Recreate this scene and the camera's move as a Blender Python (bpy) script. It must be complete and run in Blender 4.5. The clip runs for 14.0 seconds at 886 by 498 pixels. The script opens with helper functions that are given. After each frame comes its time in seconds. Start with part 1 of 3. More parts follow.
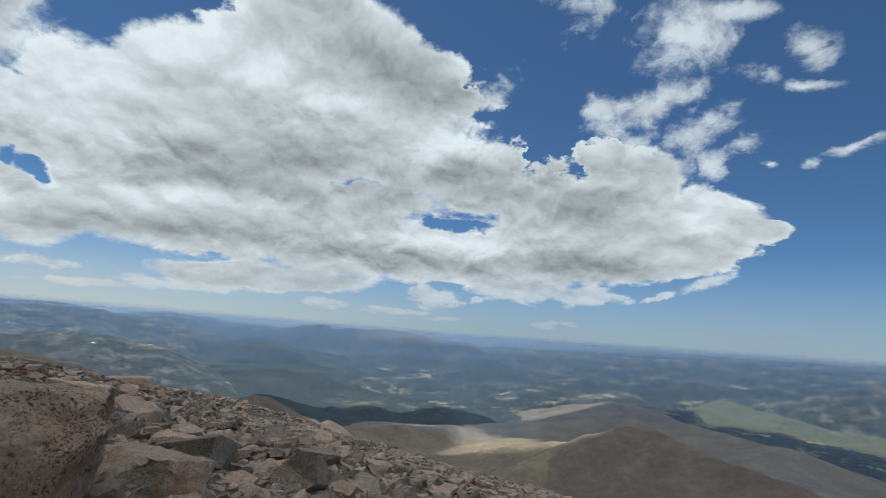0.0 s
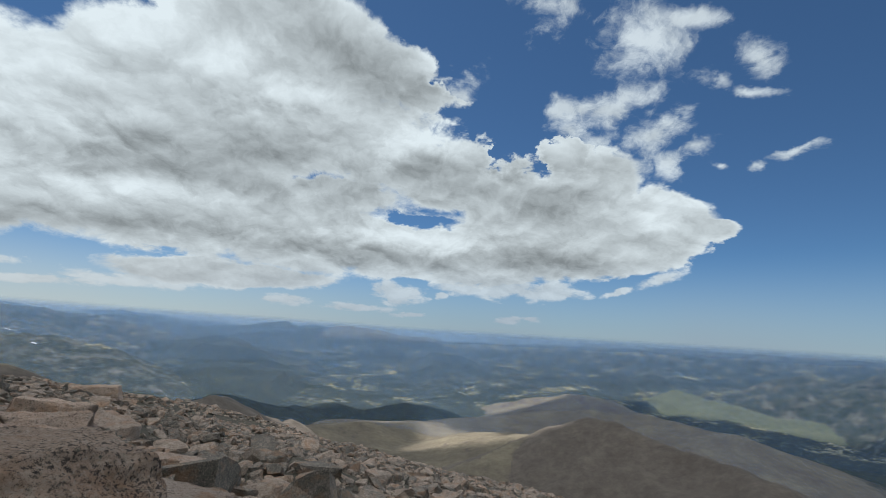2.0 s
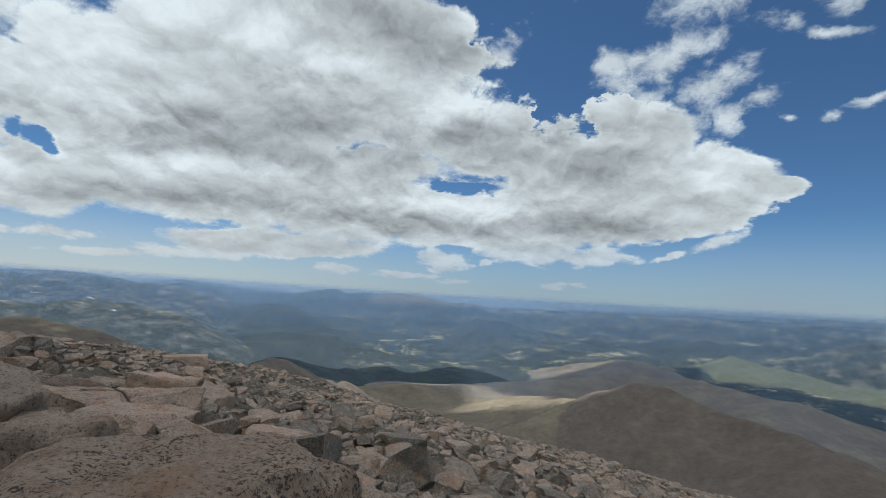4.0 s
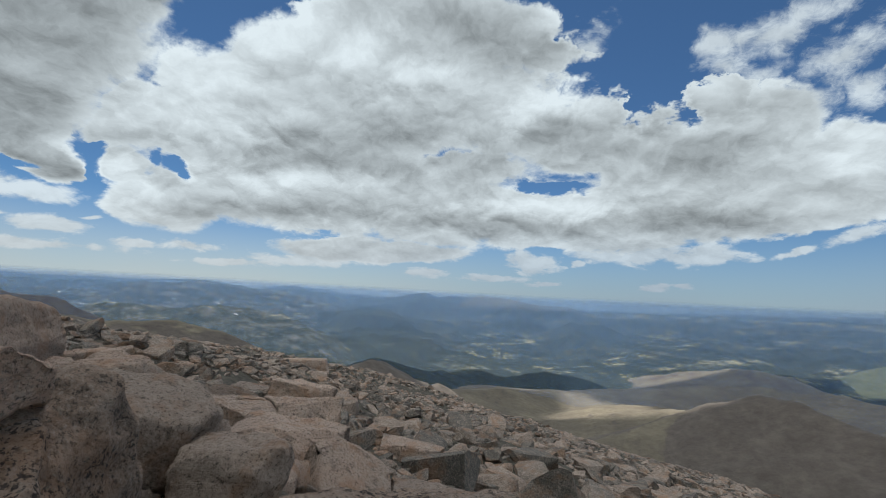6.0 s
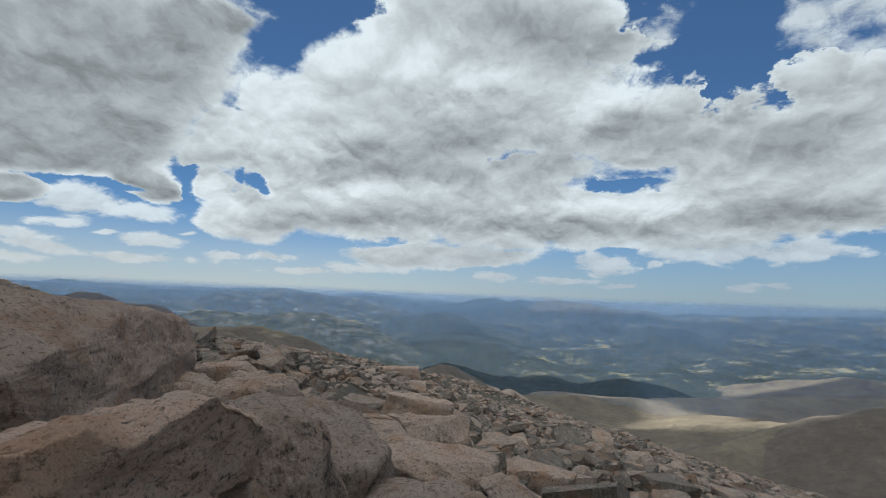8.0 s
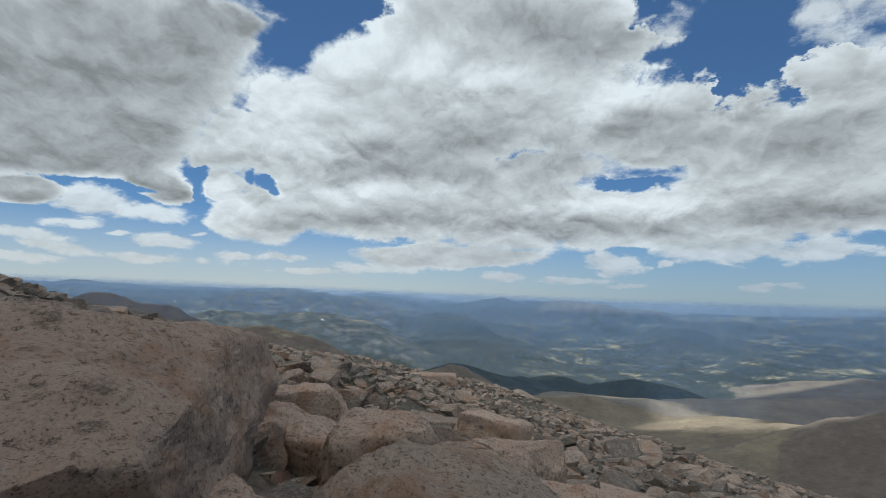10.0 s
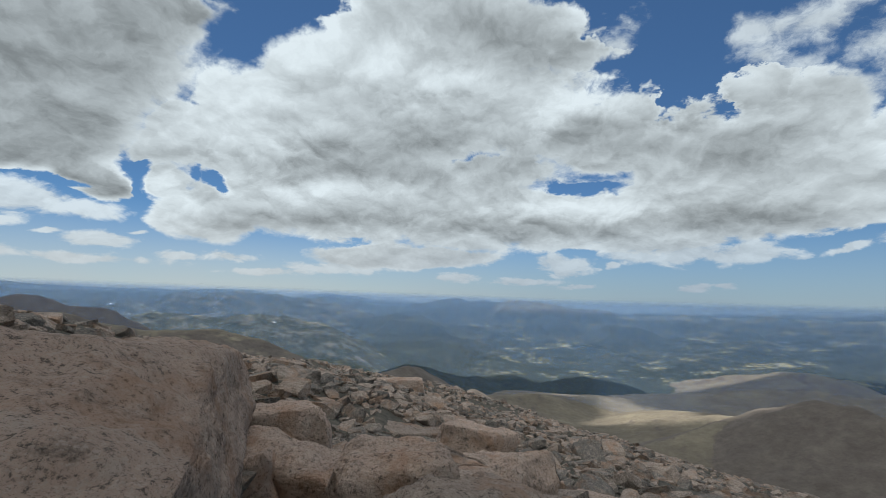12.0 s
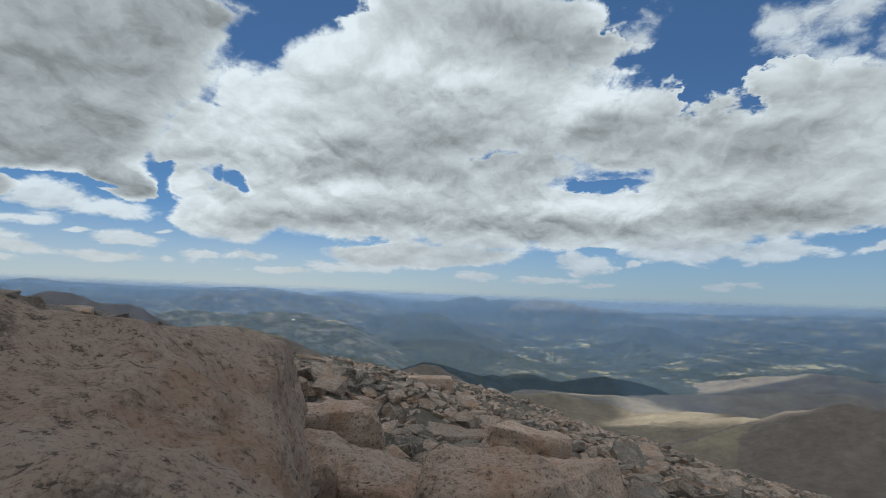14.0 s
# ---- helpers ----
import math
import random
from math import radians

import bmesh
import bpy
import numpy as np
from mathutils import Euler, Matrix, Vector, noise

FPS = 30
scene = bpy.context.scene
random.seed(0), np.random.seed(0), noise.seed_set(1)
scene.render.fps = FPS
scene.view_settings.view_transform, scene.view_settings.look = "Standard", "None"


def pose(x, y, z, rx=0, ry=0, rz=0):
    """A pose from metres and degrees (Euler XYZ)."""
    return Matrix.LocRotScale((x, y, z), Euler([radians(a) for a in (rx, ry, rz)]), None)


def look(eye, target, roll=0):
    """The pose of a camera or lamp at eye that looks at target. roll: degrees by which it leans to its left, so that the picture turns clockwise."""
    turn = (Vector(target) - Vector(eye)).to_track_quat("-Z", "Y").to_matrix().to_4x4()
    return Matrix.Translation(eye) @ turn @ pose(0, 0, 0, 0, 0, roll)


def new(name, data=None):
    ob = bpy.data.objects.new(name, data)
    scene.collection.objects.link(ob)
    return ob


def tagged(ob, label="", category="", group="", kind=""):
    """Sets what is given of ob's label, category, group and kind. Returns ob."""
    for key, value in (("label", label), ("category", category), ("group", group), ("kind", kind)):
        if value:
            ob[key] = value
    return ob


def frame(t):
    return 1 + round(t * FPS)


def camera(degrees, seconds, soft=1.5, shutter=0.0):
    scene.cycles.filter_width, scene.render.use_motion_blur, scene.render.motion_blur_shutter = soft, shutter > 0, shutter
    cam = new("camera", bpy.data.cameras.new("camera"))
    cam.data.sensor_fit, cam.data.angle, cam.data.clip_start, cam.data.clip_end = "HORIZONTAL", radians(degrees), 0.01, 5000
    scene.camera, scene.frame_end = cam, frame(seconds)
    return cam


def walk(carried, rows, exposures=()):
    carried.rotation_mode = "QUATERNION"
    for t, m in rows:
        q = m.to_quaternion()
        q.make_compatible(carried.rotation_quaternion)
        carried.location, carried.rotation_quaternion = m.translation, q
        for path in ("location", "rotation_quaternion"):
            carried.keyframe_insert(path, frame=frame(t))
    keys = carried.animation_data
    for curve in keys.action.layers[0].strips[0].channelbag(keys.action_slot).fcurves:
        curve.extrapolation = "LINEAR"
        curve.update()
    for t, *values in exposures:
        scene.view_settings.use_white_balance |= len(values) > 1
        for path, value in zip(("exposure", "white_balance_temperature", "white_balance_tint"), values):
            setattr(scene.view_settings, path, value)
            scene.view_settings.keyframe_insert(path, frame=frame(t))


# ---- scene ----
cam = camera(89.9, 14.0, soft=0.8)

# seconds, place, turn
PATH = [
    (0.0, 0.0, 0.0, 0.0, 100.42, -3.93, -0.4),
    (0.5, -0.265, 0.219, -0.023, 100.46, -3.51, -2.26),
    (1.0, -0.57, 0.344, 0.027, 100.42, -3.37, -4.01),
    (1.5, -0.793, 0.486, 0.07, 100.34, -3.49, -4.71),
    (2.0, -0.986, 0.598, 0.09, 100.19, -3.41, -4.85),
    (2.2, -1.063, 0.632, 0.1, 99.87, -3.45, -4.86),
    (4.3, -1.958, 1.186, 0.18, 95.39, -3.05, 2.6),
    (4.5, -2.069, 1.272, 0.18, 95.37, -3.1, 3.83),
    (5.0, -2.287, 1.433, 0.185, 95.31, -3.03, 7.19),
    (5.5, -2.413, 1.498, 0.195, 95.32, -2.83, 10.8),
    (6.0, -2.548, 1.576, 0.18, 95.52, -2.48, 12.38),
    (6.5, -2.699, 1.653, 0.171, 95.75, -2.22, 13.9),
    (7.0, -2.95, 1.764, 0.157, 95.8, -2.03, 16.88),
    (7.5, -3.213, 1.893, 0.15, 95.79, -1.84, 19.53),
    (8.0, -3.483, 2.021, 0.16, 95.8, -1.6, 21.03),
    (8.5, -3.705, 2.085, 0.16, 95.76, -1.5, 22.0),
    (8.7, -3.811, 2.103, 0.158, 95.72, -1.55, 22.49),
    (10.8, -4.803, 2.333, 0.29, 95.89, -1.56, 21.0),
    (11.0, -4.85, 2.358, 0.289, 95.95, -1.52, 19.91),
    (11.5, -4.902, 2.389, 0.284, 96.0, -1.46, 17.53),
    (12.0, -4.914, 2.399, 0.281, 96.03, -1.38, 16.46),
    (12.5, -4.935, 2.42, 0.277, 96.01, -1.35, 16.41),
    (13.0, -4.998, 2.459, 0.264, 95.97, -1.3, 16.9),
    (13.5, -5.17, 2.56, 0.23, 95.83, -1.51, 17.86),
    (14.0, -5.341, 2.669, 0.205, 95.78, -1.56, 18.73),
]
walk(cam, [(row[0], pose(*row[1:])) for row in PATH], exposures=[(0.0, 0.0), (14.0, 0.0)])

# ---- light: a sun high ahead on the left, behind broken cloud ----
SUN_TURN, SUN_HEIGHT = 30.0, 66.0      # degrees left of +y, degrees above the horizon
sun_way = Vector((-math.sin(radians(SUN_TURN)) * math.cos(radians(SUN_HEIGHT)),
                  math.cos(radians(SUN_TURN)) * math.cos(radians(SUN_HEIGHT)), math.sin(radians(SUN_HEIGHT))))
sun = new("sun", bpy.data.lights.new("sun", "SUN"))
sun.data.energy, sun.data.angle, sun.data.color = 4.8, radians(0.5), (1.0, 0.95, 0.87)
sun.matrix_basis = look(sun_way * 100, (0, 0, 0))


class Nodes:
    """Short way to write a node tree."""

    def __init__(self, tree):
        self.tree = tree
        tree.nodes.clear()

    def add(self, kind, inputs=()):
        n = self.tree.nodes.new(kind)
        for key, value in dict(inputs).items():
            self.put(n.inputs[key], value)
        return n

    def put(self, socket, value):
        if isinstance(value, bpy.types.NodeSocket):
            self.tree.links.new(value, socket)
        else:
            socket.default_value = value

    def math(self, operation, a, b=0.0, c=0.0, clamp=False):
        n = self.add("ShaderNodeMath", {0: a, 1: b, 2: c})
        n.operation, n.use_clamp = operation, clamp
        return n.outputs[0]

    def vec(self, operation, a, b=(0, 0, 0), scale=None):
        n = self.add("ShaderNodeVectorMath", {0: a, 1: b})
        n.operation = operation
        if scale is not None:
            self.put(n.inputs["Scale"], scale)
        return n.outputs["Value"] if operation in ("LENGTH", "DOT_PRODUCT", "DISTANCE") else n.outputs[0]

    def noise(self, vector, scale, detail=6.0, rough=0.55, distortion=0.0, color=False):
        n = self.add("ShaderNodeTexNoise", {"Vector": vector, "Scale": scale, "Detail": detail, "Roughness": rough, "Distortion": distortion})
        return n.outputs["Color" if color else "Fac"]

    def step(self, value, low, high, out_low=0.0, out_high=1.0):
        n = self.add("ShaderNodeMapRange", {0: value, 1: low, 2: high, 3: out_low, 4: out_high})
        n.interpolation_type = "SMOOTHSTEP"
        return n.outputs[0]

    def mix(self, factor, a, b, blend="MIX"):
        n = self.add("ShaderNodeMix")
        n.data_type, n.blend_type = "RGBA", blend
        self.put(n.inputs[0], factor)
        self.put(n.inputs[6], a)
        self.put(n.inputs[7], b)
        return n.outputs[2]

    def ramp(self, factor, stops):
        n = self.add("ShaderNodeValToRGB", {0: factor})
        while len(n.color_ramp.elements) < len(stops):
            n.color_ramp.elements.new(0.5)
        for e, (p, c) in zip(n.color_ramp.elements, stops):
            e.position, e.color = p, (*c, 1)
        return n.outputs[0]


# ---- sky: clear blue with broken cumulus, each cloud as (across, up, half width, half height, lean) on a plane ahead ----
MAIN_BANK = [(-0.152, 0.269, 0.316, 0.167, -6), (-0.351, 0.146, 0.397, 0.148, -4), (-0.557, 0.09, 0.343, 0.125, 7), (0.067, 0.103, 0.244, 0.105, -14), (-0.451, -0.048, 0.423, 0.129, -2), (-0.1, -0.11, 0.408, 0.095, -1), (-0.751, -0.112, 0.169, 0.075, -1), (0.187, 0.056, 0.116, 0.094, -4), (-0.262, -0.211, 0.25, 0.033, 0), (-0.781, 0.083, 0.185, 0.076, 13), (-0.841, -0.029, 0.061, 0.052, -2), (0.107, 0.24, 0.096, 0.052, -6), (-0.031, -0.013, 0.168, 0.054, -2)]
TAIL_BANK = [(0.258, -0.117, 0.286, 0.084, -1), (0.571, 0.058, 0.152, 0.104, 30), (0.705, -0.031, 0.245, 0.104, 6), (0.8, 0.027, 0.152, 0.069, -1), (0.905, 0.003, 0.109, 0.036, 0), (0.223, 0.09, 0.077, 0.089, -32), (0.474, 0.132, 0.061, 0.053, 26), (0.412, -0.013, 0.207, 0.113, 6), (0.509, -0.091, 0.228, 0.082, 5), (0.311, 0.023, 0.094, 0.065, 6)]
OVERHEAD_BANK = [(-1.265, 0.304, 0.635, 0.256, -5), (-0.869, 0.354, 0.214, 0.131, -10), (-1.383, 0.094, 0.489, 0.084, -3), (-1.983, 0.404, 0.844, 0.392, -6), (-1.054, -0.003, 0.15, 0.057, -19), (-1.547, -0.014, 0.178, 0.047, -6), (-0.744, 0.371, 0.121, 0.052, -23), (-1.102, 0.175, 0.281, 0.117, -4)]
TOWERS = [(0.627, 0.433, 0.124, 0.1, 22), (0.458, 0.233, 0.057, 0.04, 7), (0.578, 0.268, 0.136, 0.045, 31), (0.695, 0.218, 0.122, 0.042, 14), (0.782, 0.153, 0.06, 0.039, 25), (0.525, 0.162, 0.067, 0.035, 36), (0.649, 0.113, 0.087, 0.06, 7), (0.862, 0.208, 0.072, 0.024, 30), (0.948, 0.449, 0.084, 0.045, 36), (0.83, 0.36, 0.074, 0.028, -1), (1.035, 0.182, 0.047, 0.019, 7), (1.128, 0.221, 0.096, 0.017, 19), (0.358, 0.45, 0.111, 0.049, 9), (0.944, 0.363, 0.091, 0.018, 8), (0.764, 0.504, 0.086, 0.037, 9), (0.49, 0.199, 0.086, 0.039, -31), (0.923, 0.175, 0.028, 0.012, 7), (0.176, 0.257, 0.076, 0.03, 27)]
LOW_CUMULUS = [(-1.298, -0.065, 0.206, 0.044, -5), (-1.091, -0.086, 0.105, 0.029, -4), (-1.418, -0.113, 0.13, 0.016, -4), (-1.61, -0.145, 0.183, 0.025, -7), (-1.483, -0.188, 0.198, 0.021, -6), (-1.06, -0.175, 0.118, 0.017, -4), (-1.109, -0.221, 0.206, 0.015, -3), (-0.844, -0.216, 0.057, 0.01, -2), (-0.697, -0.214, 0.07, 0.014, -2), (-1.225, -0.152, 0.045, 0.007, 0), (0.404, -0.277, 0.036, 0.01, 6), (0.457, -0.271, 0.027, 0.008, 1), (0.024, -0.268, 0.073, 0.009, 1), (0.154, -0.278, 0.04, 0.005, 1), (-0.595, -0.254, 0.113, 0.009, 1), (-0.943, -0.155, 0.026, 0.006, 0), (0.228, -0.225, 0.015, 0.01, 1), (-1.609, -0.222, 0.186, 0.018, -4), (-0.129, -0.261, 0.053, 0.009, 1), (0.8, -0.135, 0.08, 0.021, 26), (0.468, -0.198, 0.107, 0.022, 5), (0.687, -0.182, 0.044, 0.01, 12), (0.383, -0.198, 0.084, 0.025, 5), (0.118, -0.225, 0.069, 0.023, 0), (0.267, -0.196, 0.059, 0.022, 0), (0.435, -0.202, 0.083, 0.023, 0), (-0.377, -0.237, 0.162, 0.017, 1)]
GAPS = [(-0.586, 0.294, 0.108, 0.049, 18), (-0.485, 0.359, 0.097, 0.036, 2), (0.153, -0.055, 0.068, 0.014, 1), (-0.722, -0.026, 0.047, 0.015, -25), (-0.777, -0.005, 0.013, 0.017, -2), (-0.917, 0.014, 0.036, 0.01, 6), (0.295, 0.243, 0.155, 0.056, 31), (0.416, 0.371, 0.088, 0.063, 41), (0.338, 0.2, 0.098, 0.063, -1), (0.305, 0.119, 0.013, 0.036, 26), (0.222, 0.202, 0.077, 0.027, 12), (-0.922, -0.056, 0.016, 0.047, -10), (-1.242, -0.008, 0.159, 0.013, -7)]
GREY_BASES = [(-0.332, 0.013, 0.332, 0.062, -5), (-0.024, 0.276, 0.195, 0.074, -11), (0.022, 0.032, 0.151, 0.042, -8), (0.468, -0.132, 0.179, 0.05, 3), (-0.458, -0.131, 0.3, 0.028, -1), (-0.183, 0.08, 0.102, 0.044, -4), (0.453, 0.034, 0.135, 0.064, 8), (0.166, 0.046, 0.161, 0.05, -3), (0.035, -0.144, 0.226, 0.03, -1), (0.633, -0.135, 0.088, 0.025, 5)]
WHITE_HEADS = [(-0.424, 0.268, 0.092, 0.114, 26), (-0.107, 0.162, 0.103, 0.03, -10), (0.11, 0.128, 0.099, 0.038, -10), (-0.841, -0.081, 0.087, 0.068, -1), (0.171, -0.097, 0.165, 0.033, -1), (-0.529, 0.211, 0.188, 0.07, 12), (-0.319, 0.216, 0.119, 0.071, -5), (-0.651, 0.076, 0.189, 0.054, -3), (-0.451, -0.048, 0.191, 0.03, -2), (-0.69, 0.146, 0.127, 0.033, 13), (0.621, 0.426, 0.07, 0.062, 9), (0.781, 0.046, 0.12, 0.048, 6)]

world = bpy.data.worlds.new("sky")
scene.world = world
world.use_nodes = True
n = Nodes(world.node_tree)
way = n.vec("NORMALIZE", n.add("ShaderNodeTexCoord").outputs["Generated"])
ahead = n.math("MAXIMUM", n.vec("DOT_PRODUCT", way, (-0.1331, 0.9470, 0.2924)), 0.12)
across = n.math("DIVIDE", n.vec("DOT_PRODUCT", way, (0.9903, 0.1392, 0.0)), ahead)
upward = n.math("DIVIDE", n.vec("DOT_PRODUCT", way, (0.0407, -0.2895, 0.9563)), ahead)
flat = n.add("ShaderNodeCombineXYZ", {0: across, 1: upward}).outputs[0]
# the clouds' own plane overhead, on which their texture draws together towards the horizon
parts = n.add("ShaderNodeSeparateXYZ", {0: way}).outputs
height = n.math("MAXIMUM", parts[2], 0.0)
layer = n.vec("MULTIPLY", n.vec("SCALE", way, scale=n.math("DIVIDE", 1.0, n.math("ADD", height, 0.42))), (1.0, 1.0, 0.0))


def noise_2d(spot, scale, detail, rough, color=False):
    t = n.add("ShaderNodeTexNoise", {"Vector": spot, "Scale": scale, "Detail": detail, "Roughness": rough})
    t.noise_dimensions = "2D"
    return t.outputs["Color" if color else "Fac"]


def centred(value, gain):
    return n.math("MULTIPLY", n.math("SUBTRACT", value, 0.5), gain)


drift = n.vec("SUBTRACT", noise_2d(layer, 3.4, 9.0, 0.6, True), (0.5, 0.5, 0.5))
size_up = n.step(height, 0.0, 0.5, 0.12, 1.0)
bent = n.vec("ADD", flat, n.vec("SCALE", n.vec("MULTIPLY", drift, (0.26, 0.19, 0.0)), scale=size_up))
curled = n.vec("ADD", layer, n.vec("SCALE", n.vec("MULTIPLY", drift, (1, 1, 0)), scale=0.15))


def puffs(spot):
    """Heaped round lobes with creases between them, the small ones upon the large."""
    cells = n.add("ShaderNodeTexVoronoi", {"Vector": spot, "Scale": 6.0, "Detail": 4.0, "Roughness": 0.55, "Lacunarity": 2.3})
    cells.voronoi_dimensions, cells.normalize = "2D", True
    return n.math("SUBTRACT", 1.0, cells.outputs["Distance"])


heaped = puffs(curled)
sunward = puffs(n.vec("SCALE", curled, scale=0.955))
billow = noise_2d(layer, 2.0, 7.0, 0.55)
lumpy = noise_2d(curled, 7.0, 7.0, 0.58)
lumpy_above = noise_2d(n.vec("SCALE", curled, scale=0.97), 7.0, 5.0, 0.58)
wisps = noise_2d(curled, 9.0, 9.0, 0.66)


latest = [None]


def extent(clouds, spot, soften):
    """How far off the nearest cloud is, 1 at its rim. The clouds are worked out a few at a time, one batch after another."""
    total = None
    for k, (u, v, half_u, half_v, lean) in enumerate(clouds):
        if k % 5 == 0 and latest[0] is not None:
            spot = n.vec("ADD", spot, n.vec("SCALE", (0.0, 0.0, 1.0), scale=n.math("MULTIPLY", latest[0], 1e-7)))
        m = n.add("ShaderNodeMapping", {"Vector": spot, "Location": (u, v, 0), "Rotation": (0, 0, radians(lean)), "Scale": (half_u, half_v, 1)})
        m.vector_type = "TEXTURE"
        reach = n.vec("LENGTH", m.outputs[0])
        total = reach if total is None else n.math("SMOOTH_MIN", total, reach, soften)
        latest[0] = total
    return total


overhead = extent(OVERHEAD_BANK, bent, 0.25)
inside = n.math("SUBTRACT", 1.0, n.math("MINIMUM", extent(MAIN_BANK + TAIL_BANK, bent, 0.12), overhead))
towers = n.math("SUBTRACT", 1.1, extent(TOWERS, bent, 0.12))
low = n.math("SUBTRACT", 1.12, extent(LOW_CUMULUS, bent, 0.08))
gaps = n.math("SUBTRACT", extent(GAPS, bent, 0.1), 0.95)
banks = n.math("MINIMUM", n.math("MULTIPLY", inside, 1.5), n.math("MULTIPLY", gaps, 0.6))
side = n.step(n.vec("DOT_PRODUCT", way, (-0.1331, 0.9470, 0.2924)), 0.45, 0.2)
around = n.math("SUBTRACT", n.math("MULTIPLY", billow, 3.2), 0.9)
banks = n.math("ADD", n.math("MULTIPLY", banks, n.math("SUBTRACT", 1.0, side)), n.math("MULTIPLY", around, side))
field = n.math("MINIMUM", banks, 0.8)
lumps = n.math("ADD", n.math("MULTIPLY", n.math("SUBTRACT", heaped, 0.6), 0.5), n.math("ADD", centred(lumpy, 0.55), centred(wisps, 0.5)))
density = n.math("ADD", field, lumps)
fray = n.step(billow, 0.4, 0.62, 0.16, 0.42)
cover = n.step(n.math("DIVIDE", density, fray), 0.0, 1.0)
small_clouds = n.math("ADD", n.math("MULTIPLY", low, 0.6), n.math("MULTIPLY", lumps, 1.7))
cover = n.math("MAXIMUM", cover, n.math("MULTIPLY", n.step(small_clouds, 0.0, 0.4), 0.88))
thin = n.math("ADD", n.math("MULTIPLY", towers, 0.6), n.math("ADD", centred(wisps, 1.5), n.math("MULTIPLY", lumps, 0.5)))
cover = n.math("MAXIMUM", cover, n.math("MULTIPLY", n.step(thin, 0.0, 0.7), 0.82))
# thin edges shine, thick parts are grey below, each lobe is lighter on its upper side
depth = n.step(n.math("ADD", field, n.math("MULTIPLY", lumps, 0.6)), 0.02, 0.5)
relief = n.math("ADD", n.math("MULTIPLY", n.math("SUBTRACT", heaped, sunward), 0.9), n.math("MULTIPLY", n.math("SUBTRACT", lumpy, lumpy_above), 0.8))
grey = n.step(n.math("ADD", extent(GREY_BASES, bent, 0.5), n.math("ADD", centred(billow, 0.7), centred(lumpy, 0.6))), 1.6, 0.2)
heads = n.step(n.math("ADD", extent(WHITE_HEADS, bent, 0.4), centred(lumpy, -1.2)), 1.5, 0.2)
shadowed = n.step(n.math("ADD", overhead, centred(billow, 0.6)), 1.0, 0.55)
shine = n.math("SUBTRACT", 0.77, n.math("MULTIPLY", depth, 0.2))
for part_of, gain in ((grey, -0.17), (heads, 0.2), (shadowed, -0.2), (relief, 0.42)):
    shine = n.math("ADD", shine, n.math("MULTIPLY", part_of, gain))
shine = n.math("ADD", shine, centred(lumpy, 0.14))
shine = n.math("MULTIPLY", n.math("MINIMUM", n.math("SMOOTH_MAX", shine, 0.24, 0.08), 0.86), 10.0)
cloud = n.vec("SCALE", (0.868, 0.98, 1.036), scale=shine)
blue = n.add("ShaderNodeTexSky")
blue.sky_type, blue.sun_disc = "NISHITA", False
blue.sun_elevation, blue.sun_rotation = radians(SUN_HEIGHT), radians(-SUN_TURN)
blue.altitude, blue.air_density, blue.dust_density, blue.ozone_density = 3500, 1.0, 1.0, 2.0
clear = n.vec("MULTIPLY", blue.outputs[0], (0.49, 0.71, 0.82))
sky = n.mix(cover, clear, cloud)
mist = n.step(height, 0.18, -0.03)
streaks = noise_2d(n.vec("MULTIPLY", way, (3.0, 3.0, 0.0)), 1.3, 3.0, 0.5)
mist = n.math("MULTIPLY", mist, n.math("ADD", 0.82, centred(streaks, 0.3)))
sky = n.mix(mist, sky, n.mix(n.step(parts[0], -0.75, 0.2), (4.9, 5.3, 5.5, 1), (2.85, 3.6, 4.5, 1)))
n.add("ShaderNodeOutputWorld", {0: n.add("ShaderNodeBackground", {0: sky, 1: 0.1}).outputs[0]})


# ---- materials ----
def material(name):
    m = bpy.data.materials.new(name)
    m.use_nodes = True
    return m, Nodes(m.node_tree)


def finish(n, color, rough, bump=None, strength=0.4, distance=0.02):
    shader = n.add("ShaderNodeBsdfPrincipled", {"Base Color": color, "Roughness": rough})
    shader.inputs["Specular IOR Level"].default_value = 0.25
    if bump is not None:
        n.put(shader.inputs["Normal"], n.add("ShaderNodeBump", {"Height": bump, "Strength": strength, "Distance": distance}).outputs[0])
    n.add("ShaderNodeOutputMaterial", {0: shader.outputs[0]})


